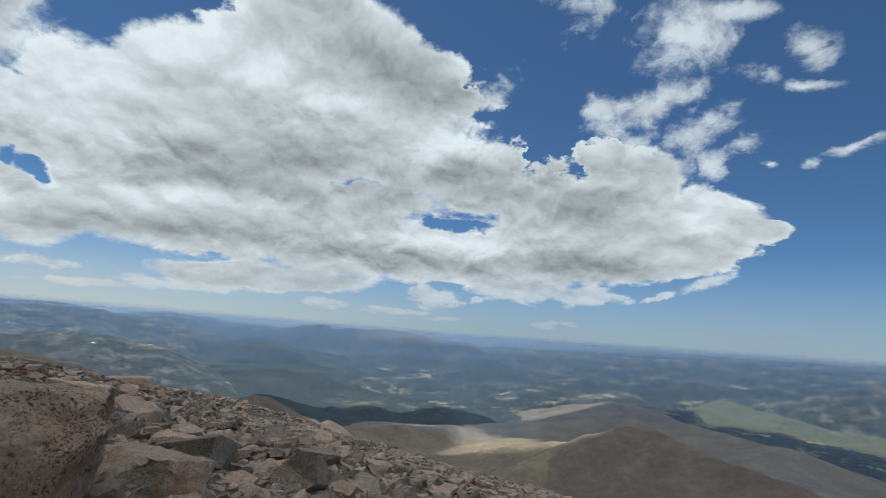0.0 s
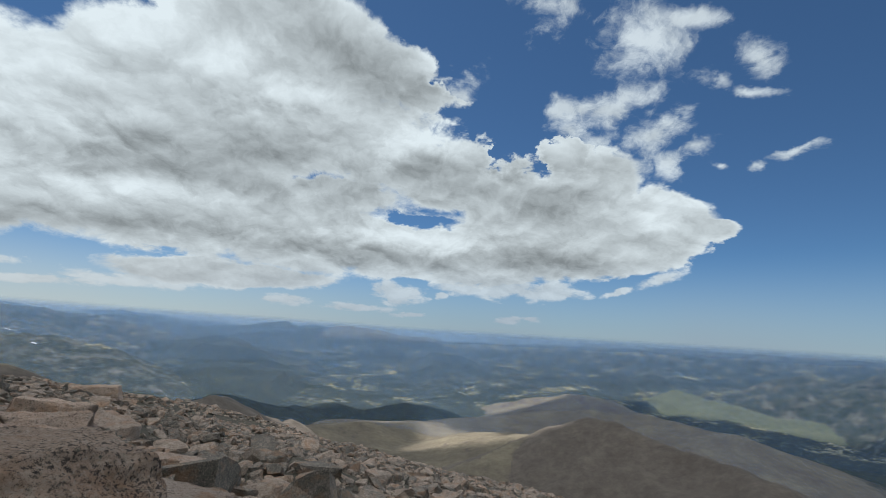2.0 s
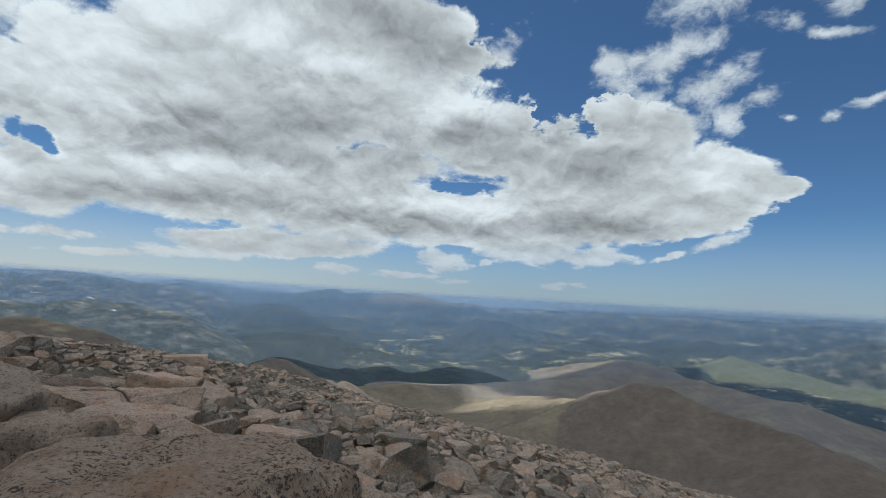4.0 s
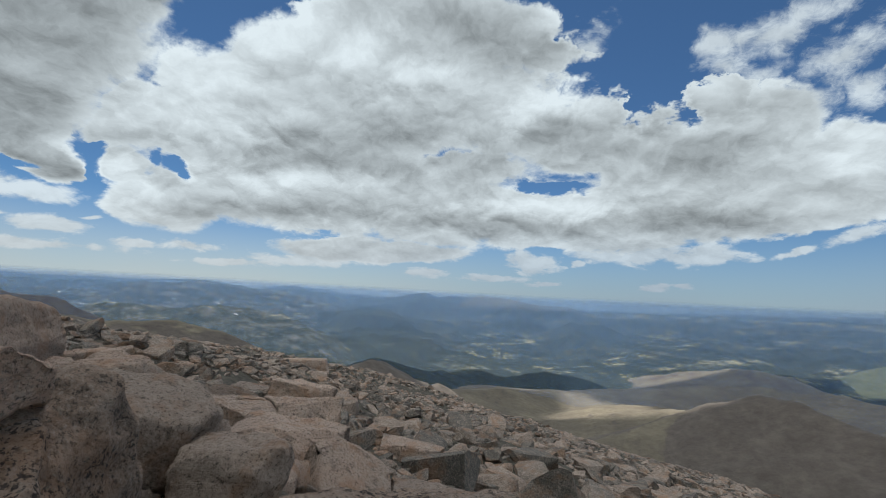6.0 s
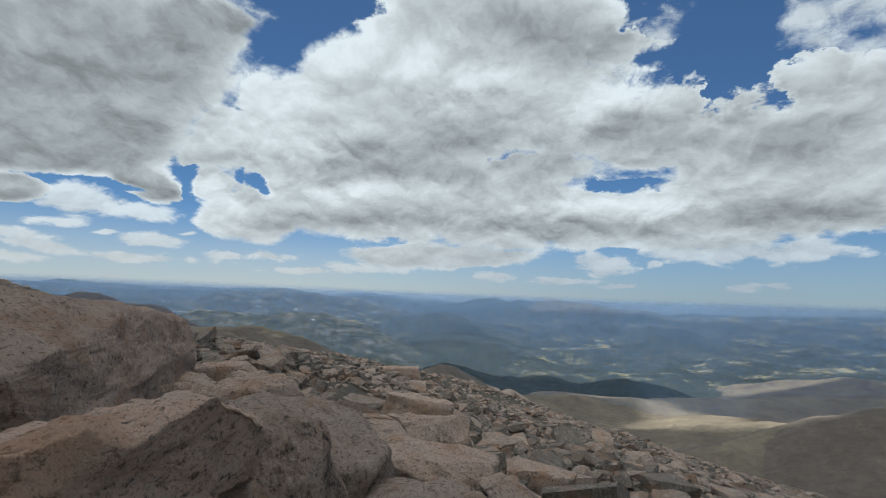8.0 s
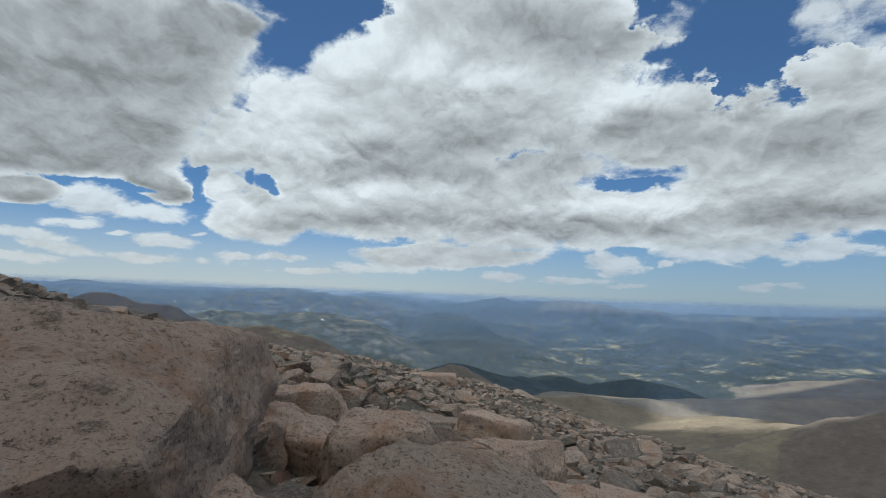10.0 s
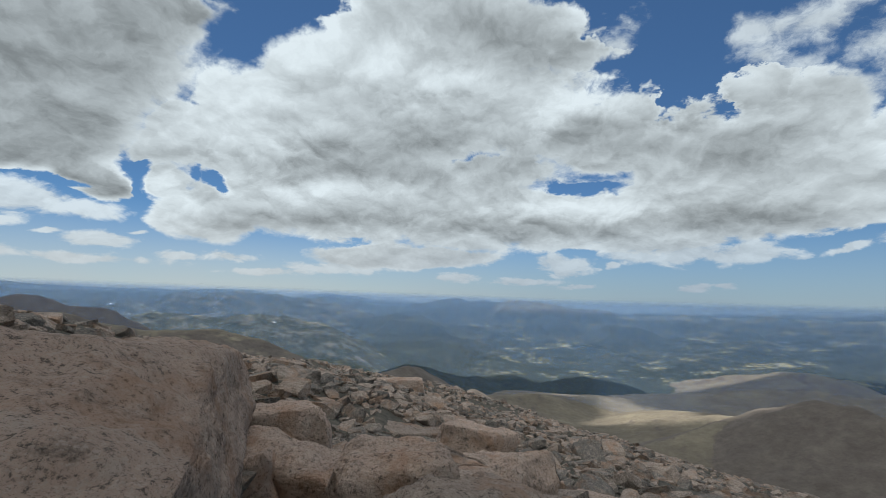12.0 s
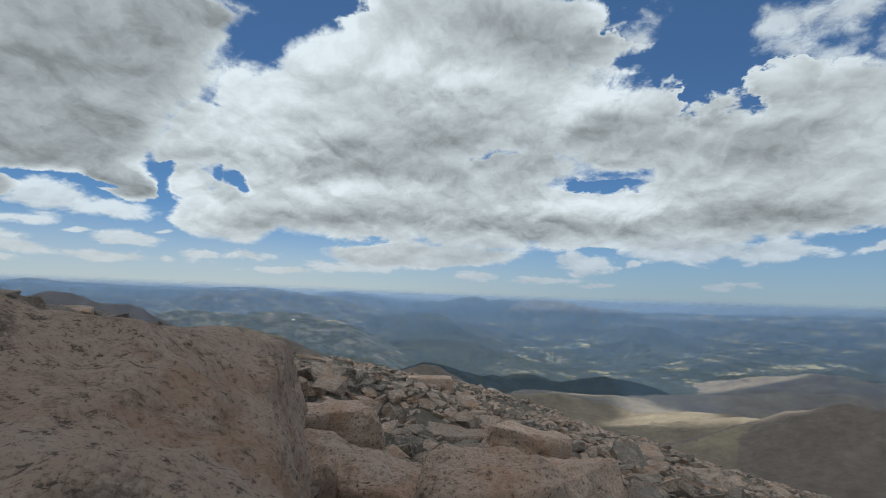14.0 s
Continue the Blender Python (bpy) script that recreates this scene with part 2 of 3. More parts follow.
def granite(name, warm, cool, lichen):
    """Weathered granite: warm and grey faces, pink and dark grains, black crust lichen."""
    m, n = material(name)
    spot = n.add("ShaderNodeTexCoord").outputs["Object"]
    random_value = n.add("ShaderNodeObjectInfo").outputs["Random"]
    island = n.add("ShaderNodeNewGeometry").outputs["Random Per Island"]
    vary = n.math("FRACT", n.math("ADD", random_value, island))
    place = n.vec("ADD", spot, n.vec("SCALE", (13.0, 7.0, 5.0), scale=random_value))
    broad = n.noise(place, 1.7, 5.0, 0.6)
    mottle = n.noise(place, 7.0, 7.0, 0.72)
    speck = n.noise(place, 42.0, 5.0, 0.75)
    grain = n.noise(place, 130.0, 3.0, 0.7)
    color = n.mix(n.step(n.math("ADD", broad, n.math("MULTIPLY", n.math("SUBTRACT", vary, 0.5), 0.5)), 0.32, 0.68), (*cool, 1), (*warm, 1))
    color = n.mix(n.math("MULTIPLY", n.step(mottle, 0.5, 0.66), 0.7), color, (0.5, 0.41, 0.345, 1))
    color = n.mix(n.math("MULTIPLY", n.step(mottle, 0.48, 0.32), 0.7), color, (0.11, 0.088, 0.072, 1))
    color = n.mix(n.math("MULTIPLY", n.step(speck, 0.53, 0.63), 0.7), color, (0.55, 0.45, 0.38, 1))
    color = n.mix(n.math("MULTIPLY", n.step(speck, 0.47, 0.36), 0.85), color, (0.075, 0.062, 0.053, 1))
    color = n.mix(n.math("MULTIPLY", n.step(grain, 0.52, 0.66), 0.5), color, (0.46, 0.39, 0.33, 1))
    color = n.mix(n.math("MULTIPLY", n.step(grain, 0.46, 0.34), 0.5), color, (0.06, 0.05, 0.044, 1))
    rust = n.noise(place, 2.6, 6.0, 0.65)
    color = n.mix(n.math("MULTIPLY", n.step(rust, 0.48, 0.66), 0.5), color, (0.36, 0.19, 0.10, 1))
    crust = n.math("MULTIPLY", n.step(n.noise(place, 48.0, 5.0, 0.7), 0.52, 0.57), n.step(n.noise(place, 2.4, 5.0, 0.7), 0.60 - lichen, 0.70 - lichen))
    color = n.mix(n.math("MULTIPLY", crust, 0.8), color, (0.02, 0.02, 0.023, 1))
    pale = n.math("MULTIPLY", n.step(n.noise(place, 22.0, 3.0, 0.6), 0.62, 0.68), max(lichen, 0.02) * 3.0)
    color = n.mix(n.math("MULTIPLY", pale, 0.6), color, (0.30, 0.30, 0.24, 1))
    tone = n.math("ADD", 0.95, n.math("MULTIPLY", vary, 0.42))
    color = n.mix(1.0, color, n.add("ShaderNodeCombineColor", {0: tone, 1: tone, 2: tone}).outputs[0], "MULTIPLY")
    pits = n.noise(place, 11.0, 9.0, 0.75)
    bump = n.math("ADD", n.math("MULTIPLY", pits, 1.6), n.math("ADD", n.math("MULTIPLY", speck, 0.35), n.math("MULTIPLY", grain, 0.12)))
    finish(n, color, 0.9, bump, 1.0, 0.05)
    return m


GRANITE = granite("granite", (0.5, 0.365, 0.285), (0.43, 0.34, 0.28), -0.02)
PINK_GRANITE = granite("pink_granite", (0.54, 0.385, 0.3), (0.5, 0.37, 0.295), -0.02)
LICHEN_GRANITE = granite("lichen_granite", (0.52, 0.345, 0.245), (0.45, 0.33, 0.255), 0.15)
SCREE = granite("scree_stone", (0.34, 0.265, 0.212), (0.2, 0.184, 0.16), 0.0)


def land_material():
    """Gravel near by, brown alpine tundra on the ridges, forest with meadows and pale rock in the valleys."""
    m, n = material("land")
    geo = n.add("ShaderNodeNewGeometry")
    spot = geo.outputs["Position"]
    parts = n.add("ShaderNodeSeparateXYZ", {0: spot}).outputs
    away = n.vec("LENGTH", n.vec("MULTIPLY", spot, (1, 1, 0)))
    steep = n.add("ShaderNodeSeparateXYZ", {0: geo.outputs["Normal"]}).outputs[2]
    broad, middle, small = n.noise(spot, 0.0022, 6, 0.6), n.noise(spot, 0.012, 6, 0.65), n.noise(spot, 0.06, 5, 0.65)
    stones = n.noise(spot, 9.0, 6, 0.7)
    tundra = n.ramp(n.math("ADD", n.math("MULTIPLY", middle, 0.6), n.math("MULTIPLY", small, 0.4)), [(0.3, (0.115, 0.1, 0.078)), (0.5, (0.175, 0.152, 0.115)), (0.7, (0.26, 0.232, 0.165))])
    scree = n.ramp(n.math("ADD", n.math("MULTIPLY", n.noise(spot, 0.02, 9, 0.75), 0.65), n.math("MULTIPLY", small, 0.35)), [(0.3, (0.085, 0.073, 0.064)), (0.5, (0.135, 0.116, 0.1)), (0.7, (0.195, 0.17, 0.145))])
    rubble = n.ramp(stones, [(0.3, (0.06, 0.056, 0.045)), (0.6, (0.14, 0.125, 0.1)), (0.8, (0.24, 0.2, 0.16))])
    forest = n.ramp(small, [(0.35, (0.016, 0.026, 0.019)), (0.65, (0.05, 0.06, 0.042))])
    meadow = n.ramp(small, [(0.3, (0.16, 0.165, 0.09)), (0.7, (0.42, 0.37, 0.22))])
    rock = n.ramp(small, [(0.3, (0.13, 0.12, 0.10)), (0.7, (0.32, 0.29, 0.24))])
    edge = n.math("ADD", n.math("MULTIPLY", n.math("SUBTRACT", middle, 0.5), 0.9), n.math("MULTIPLY", n.math("SUBTRACT", small, 0.5), 0.6))

    def grown(key):
        share = n.add("ShaderNodeAttribute")
        share.attribute_name = key
        return n.math("ADD", share.outputs["Fac"], edge)
    strips = n.noise(n.vec("MULTIPLY", spot, (1.0, 1.25, 0.0)), 0.0052, 7, 0.66)
    open_ground = n.math("MULTIPLY", n.step(steep, 0.93, 0.985), n.step(away, 2200.0, 2600.0))
    valley = n.mix(n.math("MULTIPLY", n.step(n.math("ADD", strips, n.math("MULTIPLY", n.math("SUBTRACT", small, 0.5), 0.5)), 0.54, 0.64), open_ground), forest, meadow)
    valley = n.mix(n.math("MULTIPLY", n.step(grown("wooded"), 0.3, 0.8), 0.85), valley, forest)
    crags = n.noise(spot, 0.016, 8, 0.7)
    rocky = n.math("MULTIPLY", n.step(grown("cliffs"), 0.4, 1.1), n.step(crags, 0.46, 0.7))
    valley = n.mix(n.math("MULTIPLY", rocky, 0.68), valley, rock)
    valley = n.mix(n.math("MULTIPLY", n.math("MULTIPLY", n.step(broad, 0.5, 0.62), n.step(crags, 0.52, 0.64)), 0.35), valley, rock)
    valley = n.mix(n.math("MULTIPLY", n.math("MULTIPLY", n.step(grown("pale"), 0.4, 0.8), n.step(parts[2], -150.0, -80.0)), 0.45), valley, rock)
    snow = n.math("MULTIPLY", n.step(n.noise(n.vec("MULTIPLY", spot, (1.0, 2.5, 1.0)), 0.011, 3, 0.5), 0.715, 0.735), n.step(parts[2], -200.0, -150.0))
    valley = n.mix(n.math("MULTIPLY", snow, n.step(grown("cliffs"), 0.5, 0.8)), valley, (0.8, 0.82, 0.85, 1))
    scrub = n.ramp(small, [(0.3, (0.07, 0.085, 0.05)), (0.7, (0.14, 0.15, 0.09))])
    valley = n.mix(n.step(grown("grass"), 0.35, 0.7), valley, scrub)
    stony = n.math("MAXIMUM", n.step(n.math("ADD", steep, n.math("MULTIPLY", n.math("SUBTRACT", middle, 0.5), 0.12)), 0.95, 0.9), n.step(grown("scree"), 0.35, 0.75))
    tundra = n.mix(stony, tundra, scree)
    low_ground = n.math("ADD", parts[2], n.math("MULTIPLY", edge, 70.0))
    color = n.mix(n.math("MULTIPLY", n.step(grown("bare"), 0.4, 0.6), n.step(low_ground, -440.0, -405.0)), valley, tundra)
    color = n.mix(n.step(away, 60.0, 200.0, 1.0, 0.0), color, rubble)
    bump = n.math("ADD", n.math("MULTIPLY", small, 6.0), n.math("MULTIPLY", n.math("MULTIPLY", stones, n.step(away, 60.0, 200.0, 1.0, 0.0)), 0.1))
    finish(n, color, 0.95, bump, 0.8, 1.0)
    return m


LAND = land_material()


# ---- land: one sheet from the summit slope to the horizon ----
def value_noise(x, y, seed):
    xi, yi = np.floor(x).astype(np.int64), np.floor(y).astype(np.int64)
    fx, fy = x - xi, y - yi
    fx, fy = fx * fx * fx * (fx * (fx * 6 - 15) + 10), fy * fy * fy * (fy * (fy * 6 - 15) + 10)

    def corner(a, b):
        h = (a * 374761393 + b * 668265263 + seed * 974711) & 0x7FFFFFFF
        h = ((h ^ (h >> 13)) * 1274126177) & 0x7FFFFFFF
        return ((h ^ (h >> 16)) & 0xFFFF) / 65535.0
    low = corner(xi, yi) * (1 - fx) + corner(xi + 1, yi) * fx
    high = corner(xi, yi + 1) * (1 - fx) + corner(xi + 1, yi + 1) * fx
    return low * (1 - fy) + high * fy - 0.5


def rough_land(x, y, size, octaves, seed, ridged=False):
    total, gain = 0.0, 1.0
    for i in range(octaves):
        v = value_noise(x / size + 17.3 * i, y / size - 9.1 * i, seed + i)
        total = total + gain * ((0.5 - 2 * np.abs(v)) if ridged else v)
        size, gain = size * 0.5, gain * 0.5
    return total


RIDGES = {
    "skyline": [(-4416, 1469, 15), (-4278, 1824, 23), (-4155, 2079, 22), (-4098, 2181, 45), (-3959, 2418, 23), (-3755, 2717, 21), (-3519, 3010, 18), (-3373, 3167, -2), (-3286, 3252, 12), (-2921, 3578, 16), (-2657, 3774, -26), (-2372, 3954, 0), (-1856, 4217, -43), (-1529, 4342, -68)],
    "blue_peaks": [(-1753, 3985, -90), (-1392, 4117, -63), (-1235, 4159, -37), (-1076, 4196, -16), (-996, 4208, -57), (-839, 4235, -20), (-710, 4251, -43), (-581, 4263, -29)],
    "pale_peak": [(-577, 4233, -23), (-502, 4243, -21), (-305, 4261, -41), (-160, 4269, -67), (-20, 4272, -92), (251, 4264, -101)],
    "far_rim": [(174, 4549, -101), (451, 4529, -110), (872, 4467, -92), (1135, 4407, -98), (981, 4494, -104), (1307, 4430, -88), (1814, 4268, -86), (2224, 4091, -65), (2623, 3870, -53), (2962, 3641, -50), (3249, 3413, -43), (3526, 3154, -36), (3773, 2885, -22)],
    "high_range": [(-3156, 1939, -94), (-3035, 2124, -103), (-2915, 2286, -63), (-2846, 2371, -86), (-2750, 2481, -45), (-2560, 2677, -26), (-2439, 2788, -4), (-2239, 2951, -33), (-1943, 3153, -47), (-1823, 3224, -85), (-1658, 3312, -146), (-1445, 3410, -214), (-1226, 3494, -295)],
    "pale_cliffs": [(-2052, 1683, -138), (-1967, 1782, -116), (-1891, 1862, -109), (-1787, 1963, -132), (-1673, 2060, -121), (-1523, 2174, -154), (-1415, 2245, -168), (-1301, 2313, -231), (-1123, 2404, -316), (-968, 2470, -393)],
    "dark_spur": [(-1675, 906, -44), (-1651, 950, -34), (-1627, 989, -33), (-1602, 1030, -50), (-1583, 1058, -65), (-1550, 1107, -66), (-1518, 1149, -76), (-1505, 1167, -90), (-1407, 1283, -171)],
    "near_spur": [(-1009, 657, -48), (-973, 710, -67), (-930, 764, -83), (-866, 837, -86), (-829, 873, -87), (-799, 900, -102), (-757, 936, -123), (-711, 971, -149), (-663, 1005, -181), (-625, 1029, -217)],
    "mid_mount": [(-1611, 2942, -201), (-1271, 3103, -134), (-1113, 3163, -129), (-952, 3215, -174), (-791, 3258, -255), (-670, 3285, -332)],
    "mid_hills": [(-671, 3743, -165), (-447, 3776, -179), (-251, 3794, -131), (-186, 3798, -133), (-61, 3802, -185), (182, 3798, -216)],
    "mound": [(92, 3451, -224), (270, 3441, -183), (389, 3430, -165), (470, 3419, -216), (624, 3395, -270)],
    "forest_ridge": [(-1250, 2509, -297), (-994, 2621, -249), (-828, 2678, -265), (-661, 2724, -306), (-461, 2764, -350), (-299, 2786, -387)],
    "dark_front": [(-603, 1593, -252), (-559, 1662, -270), (-489, 1735, -304), (-425, 1803, -329), (-430, 2109, -376), (-355, 2123, -361), (-255, 2137, -364), (-158, 2147, -387), (-39, 2152, -356), (30, 2152, -343), (119, 2149, -353), (244, 2138, -380)],
    "dark_knoll": [(1153, 3199, -358), (1329, 3130, -256), (1430, 3085, -224), (1527, 3038, -236), (1709, 2939, -239), (1873, 2838, -282)],
    "right_hills": [(2029, 2602, -281), (2154, 2456, -187), (2198, 2371, -126), (2250, 2275, -128), (2286, 2191, -148), (2372, 2047, -90), (2460, 1886, -49)],
    "back_hills": [(2091, 3292, -201), (2297, 3152, -208), (2430, 3050, -176), (2551, 2950, -174), (2680, 2833, -198)],
    "tri": [(-264, 498, -110), (-243, 519, -101), (-232, 546, -99), (-219, 573, -96), (-223, 646, -116), (-219, 773, -156), (-209, 930, -203)],
    "plateau": [(-240, 1278, -282), (-84, 1498, -307), (64, 1599, -322), (277, 1728, -335), (481, 1787, -323), (579, 1757, -342)],
    "lit_arm": [(133, 1293, -318), (243, 1226, -290), (325, 1155, -247), (373, 1056, -204)],
    "cone": [(360, 1018, -197), (378, 969, -178), (401, 916, -160), (424, 883, -157), (455, 834, -167), (485, 758, -178), (508, 681, -181), (518, 610, -177)],
    "far_meadow_hill": [(307, 2481, -452), (451, 2459, -401), (688, 2455, -348), (884, 2339, -297), (950, 2258, -299), (1070, 2092, -327), (1174, 1860, -333), (1213, 1590, -312)],
    "green_hill": [(1340, 2684, -400), (1492, 2603, -308), (1564, 2501, -261), (1595, 2422, -275), (1734, 2262, -314), (1857, 2095, -323), (1987, 1973, -311)],
}
SLOPES = {"skyline": 0.22, "blue_peaks": 0.3, "pale_peak": 0.28, "far_rim": 0.16, "high_range": 0.36, "pale_cliffs": 0.45, "dark_spur": 0.9, "near_spur": 0.5, "tri": 0.62, "plateau": 0.2, "lit_arm": 0.25,
          "cone": 0.56, "far_meadow_hill": 0.28, "forest_ridge": 0.32, "dark_front": 0.4, "green_hill": 0.38, "mid_mount": 0.34, "mid_hills": 0.34, "mound": 0.36, "dark_knoll": 0.3, "right_hills": 0.55, "back_hills": 0.3}

# what grows on each ridge: 0 forest, 1 bare tundra and scree, 2 pale cliffs among trees, 3 grass and low scrub, 4 scree, 5 pale rock, 6 unbroken forest
KINDS = {"skyline": 6, "blue_peaks": 6, "forest_ridge": 6, "dark_front": 6, "mid_mount": 6, "mid_hills": 6, "mound": 6, "dark_knoll": 6, "pale_peak": 5, "dark_spur": 4, "near_spur": 1, "tri": 4, "plateau": 1, "lit_arm": 1, "cone": 4, "far_meadow_hill": 1, "pale_cliffs": 2, "high_range": 2, "green_hill": 3, "right_hills": 2}
cover = []


def smooth(a, b, v):
    t = np.clip((v - a) / (b - a), 0, 1)
    return t * t * (3 - 2 * t)


SLOPE_TURN = [-180, -120, -60, -25, -12, 0, 12, 25, 35, 44, 53, 61, 65, 100, 140, 180]
SLOPE_FALL = [4, -6, -18, -18.6, -17, -15.2, -12.8, -10.1, -8, -6.2, -4.2, -1.6, 0, 6, 8, 4]


def near_ground(x, y):
    """The rounded summit slope, falling to the right and ahead."""
    r, turn = np.hypot(x, y), np.degrees(np.arctan2(-x, y))
    fall = np.tan(np.radians(np.interp(turn, SLOPE_TURN, SLOPE_FALL)))
    swell = np.interp(turn, [-10, 25, 38, 60, 120], [-0.05, -0.045, 0.03, 0.06, 0.0])
    return -1.3 + (fall + 0.104) * r - 0.002 * r * r + swell * r * np.exp(-(r / 15) ** 2) - 0.06 * np.maximum(x + 6, -3) * np.exp(-(r / 16) ** 2)


def far_ground(x, y):
    r = np.hypot(x, y)
    z = np.interp(r, [0, 1000, 1600, 2000, 2500, 3000, 3600, 4200, 4900], [-230, -385, -465, -462, -405, -335, -265, -188, -115])
    z = z + 60 * rough_land(x, y, 700, 4, 3) * smooth(1800, 2600, r)
    top, kind = z.copy(), np.where((r < 1450) | ((r < 1650) & (x < 300)), 1.0, 0.0)
    for name, line in RIDGES.items():
        best = np.full_like(x, -9e3)
        for (x0, y0, z0), (x1, y1, z1) in zip(line, line[1:]):
            dx, dy = x1 - x0, y1 - y0
            t = np.clip(((x - x0) * dx + (y - y0) * dy) / (dx * dx + dy * dy), 0, 1)
            d = np.hypot(x - x0 - t * dx, y - y0 - t * dy)
            best = np.maximum(best, z0 + t * (z1 - z0) - SLOPES[name] * (np.sqrt(d * d + 64) - 8))
        z = 3 * np.logaddexp(z / 3, best / 3)
        kind = np.where(best > top, KINDS.get(name, 0.0), kind)
        top = np.maximum(top, best)
    relief = rough_land(x, y, 460, 7, 11, True) * 46 * smooth(2150, 2800, r) * (1 - 0.72 * smooth(4000, 4400, r)) + rough_land(x, y, 240, 7, 5) * 14 * smooth(300, 900, r)
    relief += rough_land(x, y, 90, 4, 31, True) * 9 * smooth(420, 600, r) * np.where(kind == 4, 1.0, 0.45) * smooth(3200, 1500, r)
    cover.clear()
    cover.append(kind)
    return z + relief - 12 * smooth(2200, 3000, r)


def ground(x, y):
    x, y = np.asarray(x, float), np.asarray(y, float)
    r = np.hypot(x, y)
    w = smooth(70, 300, r)
    small = rough_land(x, y, 3.0, 4, 21) * 0.35 * smooth(2, 12, r) + rough_land(x, y, 14.0, 3, 25) * 0.8 * smooth(10, 30, r)
    near = near_ground(x, y) + small * (1 - w)
    return near * (1 - w) + far_ground(x, y) * w if np.any(w > 0) else near


def mesh_object(name, vertices, faces, mat, shade=True, parent=None):
    me = bpy.data.meshes.new(name)
    me.from_pydata(vertices, [], faces)
    me.materials.append(mat)
    me.polygons.foreach_set("use_smooth", [shade] * len(me.polygons))
    ob = new(name, me)
    ob.parent = parent
    return ob


turns = np.radians(np.concatenate([np.arange(-60, 82, 0.17), np.arange(82, 300, 2.0)]))
rings = np.concatenate([[0.01, 0.4], np.geomspace(1.0, 60.0, 70), np.geomspace(63, 500, 40), np.geomspace(510, 1150, 80), np.geomspace(1156, 1700, 90), np.geomspace(1712, 4900, 230)])
rr, tt = np.meshgrid(rings, turns, indexing="ij")
gx, gy = -rr * np.sin(tt), rr * np.cos(tt)
gz = ground(gx, gy)
points = np.stack([gx, gy, gz], -1).reshape(-1, 3)
count = len(turns)
a = (np.arange(len(rings) - 1)[:, None] * count + np.arange(count)[None, :]).ravel()
b = (np.arange(len(rings) - 1)[:, None] * count + (np.arange(count)[None, :] + 1) % count).ravel()
quads = np.stack([a, a + count, b + count, b], -1)
land = mesh_object("ground", points.tolist(), quads.tolist(), LAND)
kind = cover[0].reshape(-1)
for key, test in (("bare", (kind == 1) | (kind == 4)), ("cliffs", kind == 2), ("grass", kind == 3), ("scree", kind == 4), ("pale", kind == 5), ("wooded", kind == 6)):
    land.data.attributes.new(key, "FLOAT", "POINT").data.foreach_set("value", test.astype(np.float32))
tagged(land, "stony summit slope, brown alpine ridges and forested valleys", "mountain land", kind="structure")


# ---- haze: thin blue tinted sheets added between the ridges to imitate hazy air ----
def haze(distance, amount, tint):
    m, n = material("haze_tint")
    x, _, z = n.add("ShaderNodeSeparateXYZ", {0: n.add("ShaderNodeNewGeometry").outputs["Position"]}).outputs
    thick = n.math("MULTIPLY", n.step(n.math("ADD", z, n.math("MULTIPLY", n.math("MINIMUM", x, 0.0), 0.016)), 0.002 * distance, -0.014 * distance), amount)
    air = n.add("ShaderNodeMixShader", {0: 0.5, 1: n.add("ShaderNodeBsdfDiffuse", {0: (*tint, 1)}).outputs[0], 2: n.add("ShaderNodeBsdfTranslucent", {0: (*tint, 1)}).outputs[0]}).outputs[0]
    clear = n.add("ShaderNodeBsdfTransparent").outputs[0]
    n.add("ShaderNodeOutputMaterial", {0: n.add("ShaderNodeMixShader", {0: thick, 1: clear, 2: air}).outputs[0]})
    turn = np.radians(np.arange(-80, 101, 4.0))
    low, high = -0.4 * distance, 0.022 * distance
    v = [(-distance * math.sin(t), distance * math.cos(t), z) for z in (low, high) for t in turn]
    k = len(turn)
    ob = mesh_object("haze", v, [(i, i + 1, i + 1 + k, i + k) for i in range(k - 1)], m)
    tagged(ob, "thin blue tinted sheet imitating haze over the valleys", "haze", kind="structure")


# farther sheets are denser and paler, so distance haze lies in their tint
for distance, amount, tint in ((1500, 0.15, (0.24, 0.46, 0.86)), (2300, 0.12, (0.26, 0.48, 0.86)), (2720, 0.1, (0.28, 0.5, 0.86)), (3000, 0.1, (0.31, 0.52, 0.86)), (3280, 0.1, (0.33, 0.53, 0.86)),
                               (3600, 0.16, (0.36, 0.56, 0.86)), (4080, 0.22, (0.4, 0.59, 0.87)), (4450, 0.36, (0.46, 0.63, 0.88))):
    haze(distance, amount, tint)


